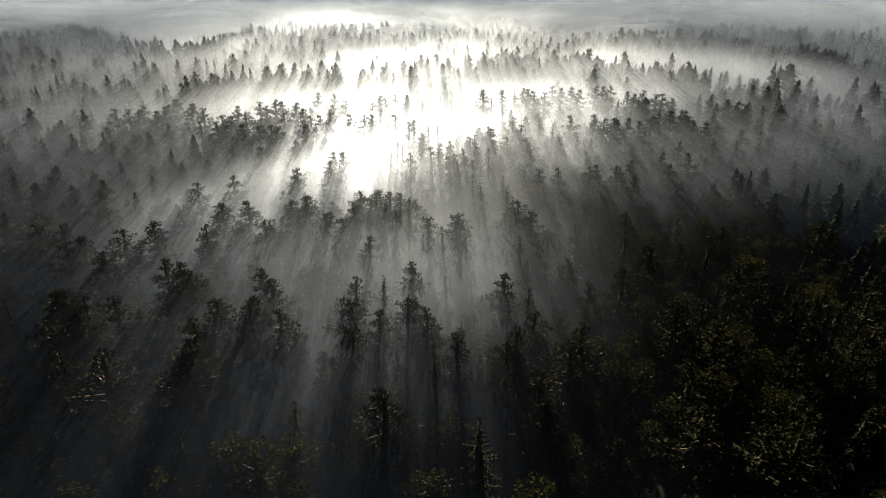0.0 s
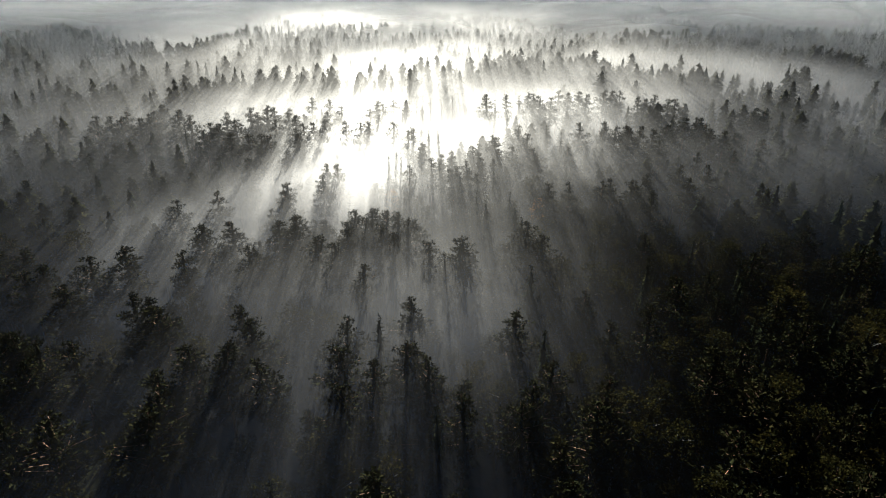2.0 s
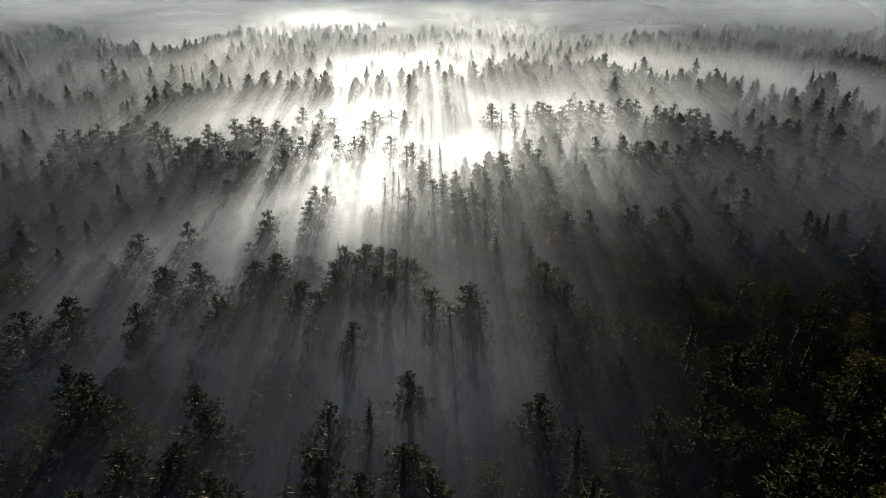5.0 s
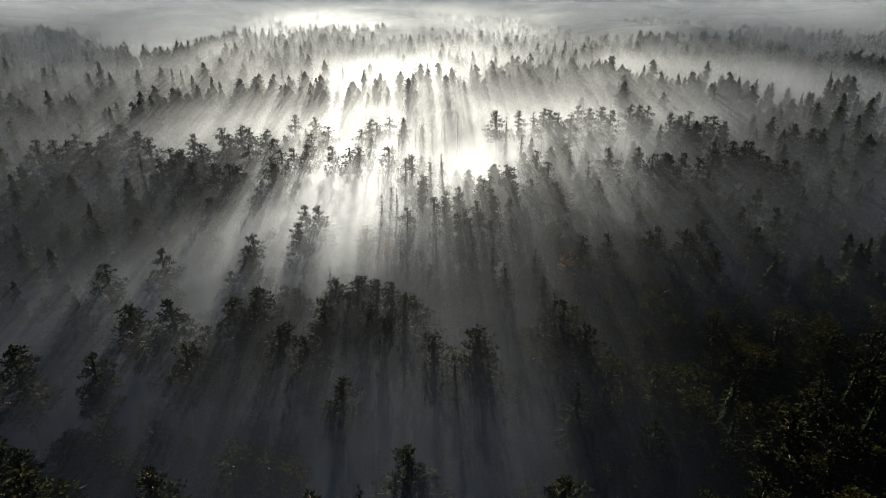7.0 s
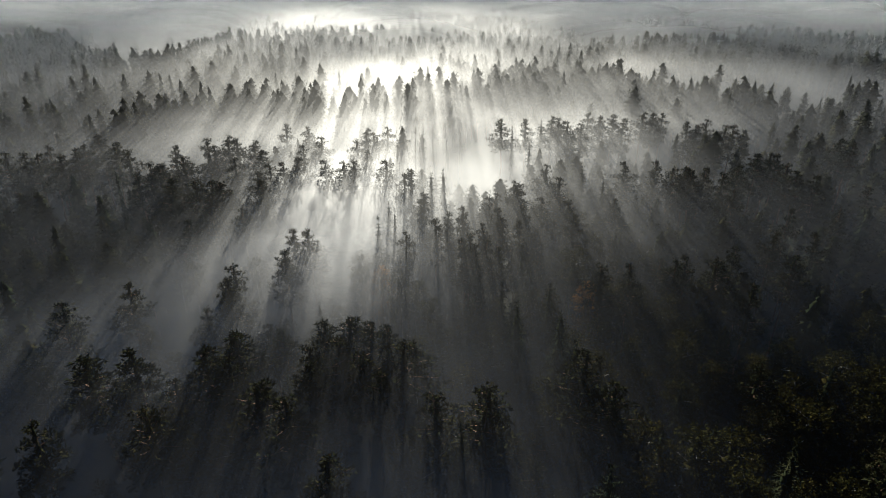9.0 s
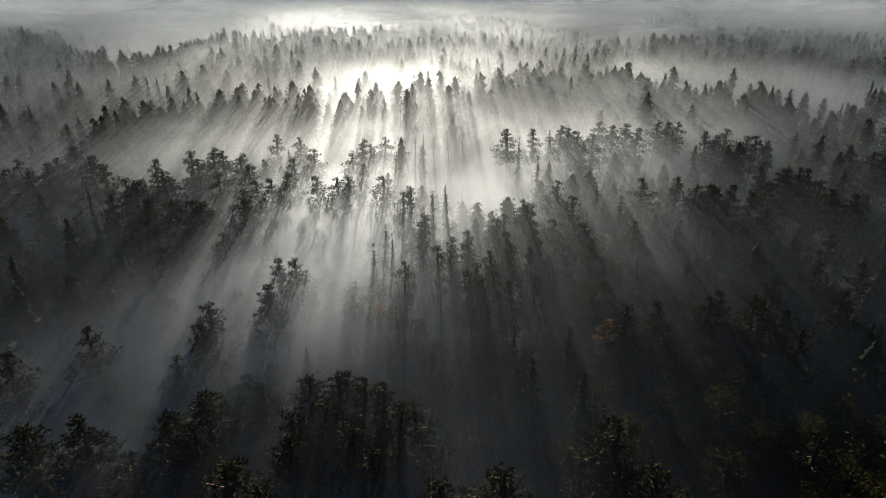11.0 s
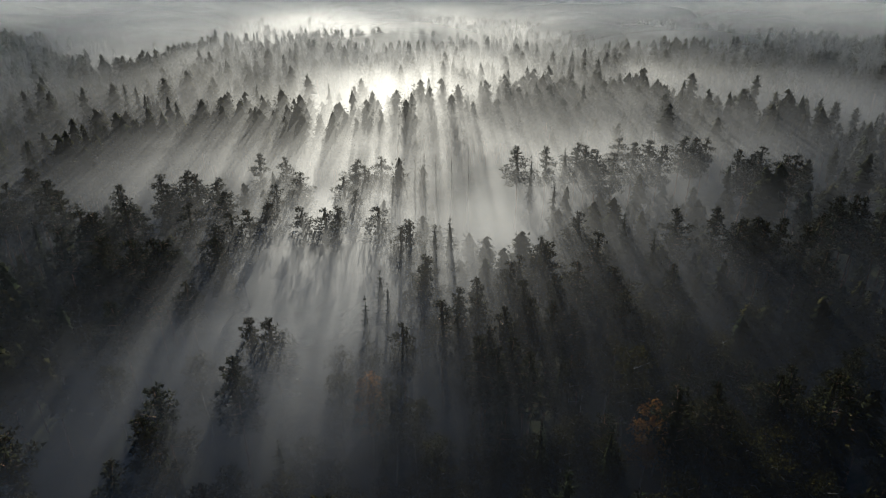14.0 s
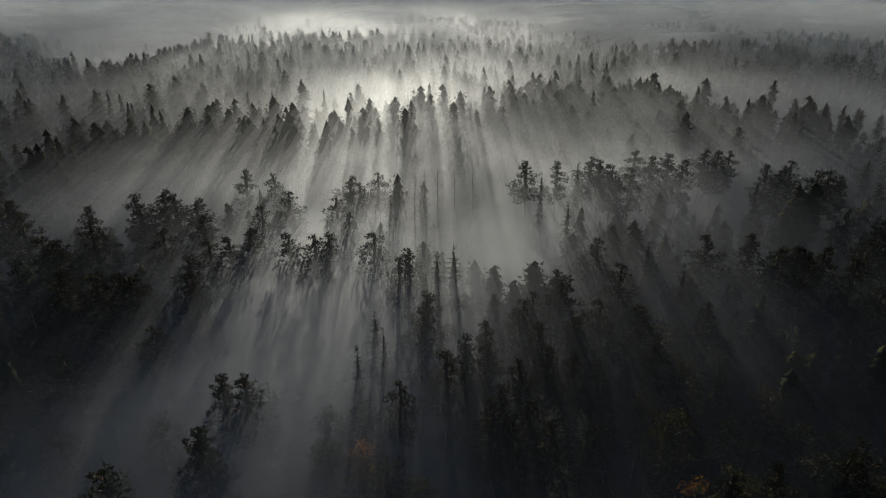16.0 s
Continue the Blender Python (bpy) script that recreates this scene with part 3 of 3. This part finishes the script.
for name, (line, deep) in RIDGES.items():
    px, py = [], []
    for (x0, y0), (x1, y1) in zip(line, line[1:]):
        n = max(1, int(math.hypot(x1 - x0, y1 - y0) / 4.2))
        for q in range(n * deep):
            u, row = (q % n + rng.uniform(0, 1)) / n, q // n
            px.append(x0 + (x1 - x0) * u + rng.normal() * 1.6)
            py.append(y0 + (y1 - y0) * u + row * 5.5 + rng.normal() * 1.6)
    stand(name, "dark backlit crest of", {"pine": share(0, 0.72), "spruce": share(0.72, 0.85), "birch": share(0.85, 1.01)}, np.array(px), np.array(py), rng, 0.6, 70, 1.1, 1.04)
x, y, rng = spots(-900, 900, 470, 1000, 6.6, 12)
sel = np.abs(x) < 60 + 0.75 * y
stand("far_wood", "distant hazy stand of", {"pine": share(0, 0.78), "spruce": share(0.78, 1.01)}, x[sel], y[sel], rng, 0.35 * 0.8, 60, 1.25, 0.9)
x, y, rng = spots(-1500, 1500, 1000, 1900, 19, 13)
sel = np.abs(x) < 60 + 0.75 * y
stand("farthest_wood", "distant hazy stand of", {"pine": share(0, 1.01)}, x[sel], y[sel], rng, 0.2, 80, 2.0, 1.1)

# ---- the mist: thin sheets one above another through the lower storey of the wood ----
def smooth(v, a, b):
    u = np.clip((v - a) / (b - a), 0, 1)
    return u * u * (3 - 2 * u)


def drift(x, y, size, seed):
    """Soft patches between 0 and 1, some size metres across."""
    r = np.random.default_rng(seed)
    out = np.zeros(np.shape(x))
    for k in range(7):
        a, ph, q = r.uniform(0, 6.28), r.uniform(0, 6.28), r.uniform(0.6, 1.7) * 2.2 / size
        out += np.sin((x * math.cos(a) + y * math.sin(a)) * q + ph + 1.3 * np.sin((x * math.sin(a) - y * math.cos(a)) * q * 0.6 + ph))
    return np.clip(0.5 + out / 6.5, 0, 1)


def mist_depth(x, y, h):
    """Optical depth of one veil at the height h above the ground: thick below, thin above the crowns, pooled in the open."""
    open_ground = np.zeros(x.shape)
    for dx, dy in ((0, 0), (7, 0), (-7, 0), (0, 9), (0, -9), (5, 6), (-5, 6), (5, -6), (-5, -6)):
        open_ground += glade(x + dx, y + dy) / 9.0
    heart = 2.2 * np.exp(-((x + 18) / 17) ** 2 - ((y - 165) / 26) ** 2)      # where it lies thickest
    tongue = heart + 0.8 * np.exp(-((x + 10) / 34) ** 2 - ((y - 82) / 30) ** 2)      # mist that creeps out of the glade
    lies = 0.8 + 0.2 * smooth(y, 60, 140) - 0.18 * smooth(y, 215, 300) - (0.27 - 0.1 * np.exp(-(x / 110) ** 2)) * smooth(y, 330, 480)
    lies *= 1 - 0.6 * smooth(y, 1000, 1100) * smooth(np.abs(x), 150, 350)
    lies *= 1 - 0.94 * smooth(np.abs(x + 10), 60, 330) * smooth(y, 260, 460)
    lies *= 1 - 0.85 * np.exp(-((x - 16) / 26) ** 2 - ((y - 220) / 34) ** 2)
    lies *= 1 - 0.93 * smooth(x, 2, 40) * (1 - smooth(y, 100, 165)) - 0.2 * (1 - smooth(x, 2, 42)) * (1 - smooth(y, 60, 110))
    lies *= 1 - 0.35 * smooth(-x, 24, 50) * smooth(y, 100, 140) * (1 - smooth(y, 155, 205))
    lies *= 1 - 0.45 * np.exp(-((x + 20) / 80) ** 2 - ((y - 400) / 100) ** 2)
    lies *= 1 - 0.5 * smooth(y, 230, 330) * np.exp(-(x / 140) ** 2)
    patchy = 0.45 + 1.1 * drift(x, y, 60, 4)
    wood = 0.19 + 0.19 * smooth(y, 100, 165) * (1 - smooth(y, 300, 420)) - 0.08 * (h / 27) ** 2 + (0.9 - 0.6 * smooth(y, 300, 450)) * np.exp(-(h / 7.0) ** 2)
    pool = (open_ground * (2.7 - 2.1 * (1 - smooth(y, 105, 155))) * (1 - 0.8 * smooth(y, 190, 235) - 0.14 * smooth(y, 430, 520)) + tongue) * (1 - smooth(h, 15, 22))
    return MIST_THICK * lies * patchy * (wood + pool) * (1 - smooth(h, 19, 26 + 1.5 * smooth(y, 200, 300))) * smooth(h, 0.2, 1.6)


MIST_THICK, HAZE_THICK = 0.086, 0.0064      # per veil; per metre
rise = math.tan(MIST_RISE)
MX = axis((-2400, -700, 240), (-700, -300, 66), (-300, 300, 12), (300, 700, 66), (700, 2401, 240))
layers, depths = [], []
for i, start in enumerate(np.arange(-480, 1300, 1.8 / rise)):
    ys = np.arange(start, start + 40 / rise, 11.0)
    wave = lambda a, b: rise * (b - start) + 0.25 * np.sin(a * 0.05 + i * 1.7) * np.sin(b * 0.043 + i)
    v, f = sheet(MX, ys, wave)
    d = mist_depth(v[:, 0], v[:, 1], v[:, 2] - ground_z(v[:, 0], v[:, 1]))
    layers.append((v, f[(d[f] > 0).any(1)]))
    depths.append(d)


def veil_object(name, label, parts, depths, material):
    me = mesh_of(name, *join(parts), material)
    me.attributes.new("optical_depth", "FLOAT", "POINT").data.foreach_set("value", np.concatenate(depths).astype(np.float32))
    me.polygons.foreach_set("use_smooth", np.ones(len(me.polygons), bool))
    tagged(new(name, me), label, "mist", kind="stuff")


veil_object("morning_mist", "pale drifting morning mist lying among the trees", layers, depths, M_MIST)

# ---- the haze that greys the distance: faint upright veils one behind another ----
layers, depths, y0, i = [], [], 120.0, 0
while y0 < 3400:
    gap = 20.0 if y0 < 300 else 20.0 + 0.11 * (y0 - 300)
    xs = np.linspace(-150 - 0.9 * y0, 150 + 0.9 * y0, 60)
    hs = np.array([0.0, 3, 8, 14, 20, 26, 33]) * (1.0 if y0 < 300 else 1.0 + 0.0012 * (y0 - 300))
    gx, gh = np.meshgrid(xs, hs)
    gy = y0 + 5.0 * np.sin(gx * 0.05 + i * 1.7) * np.sin(gh * 0.2 + i)
    d = HAZE_THICK * gap * (1 - smooth(gh / hs[-1], 0.45, 1.0)) * (0.6 + 0.8 * drift(gx, gy, 90, 3)) * (0.5 + 0.5 * smooth(gy, 180, 420))
    nx = len(xs)
    q = (np.arange(len(hs) - 1)[:, None] * nx + np.arange(nx - 1)[None]).ravel()
    layers.append((np.stack([gx, gy, gh + ground_z(gx, gy)], -1).reshape(-1, 3), np.stack([q, q + 1, q + nx + 1, q + nx], 1)))
    depths.append(1 - np.exp(-d.ravel()))
    y0 += gap
    i += 1
veil_object("distance_haze", "thin blue-grey haze hanging over the far woods", layers, depths, M_HAZE)
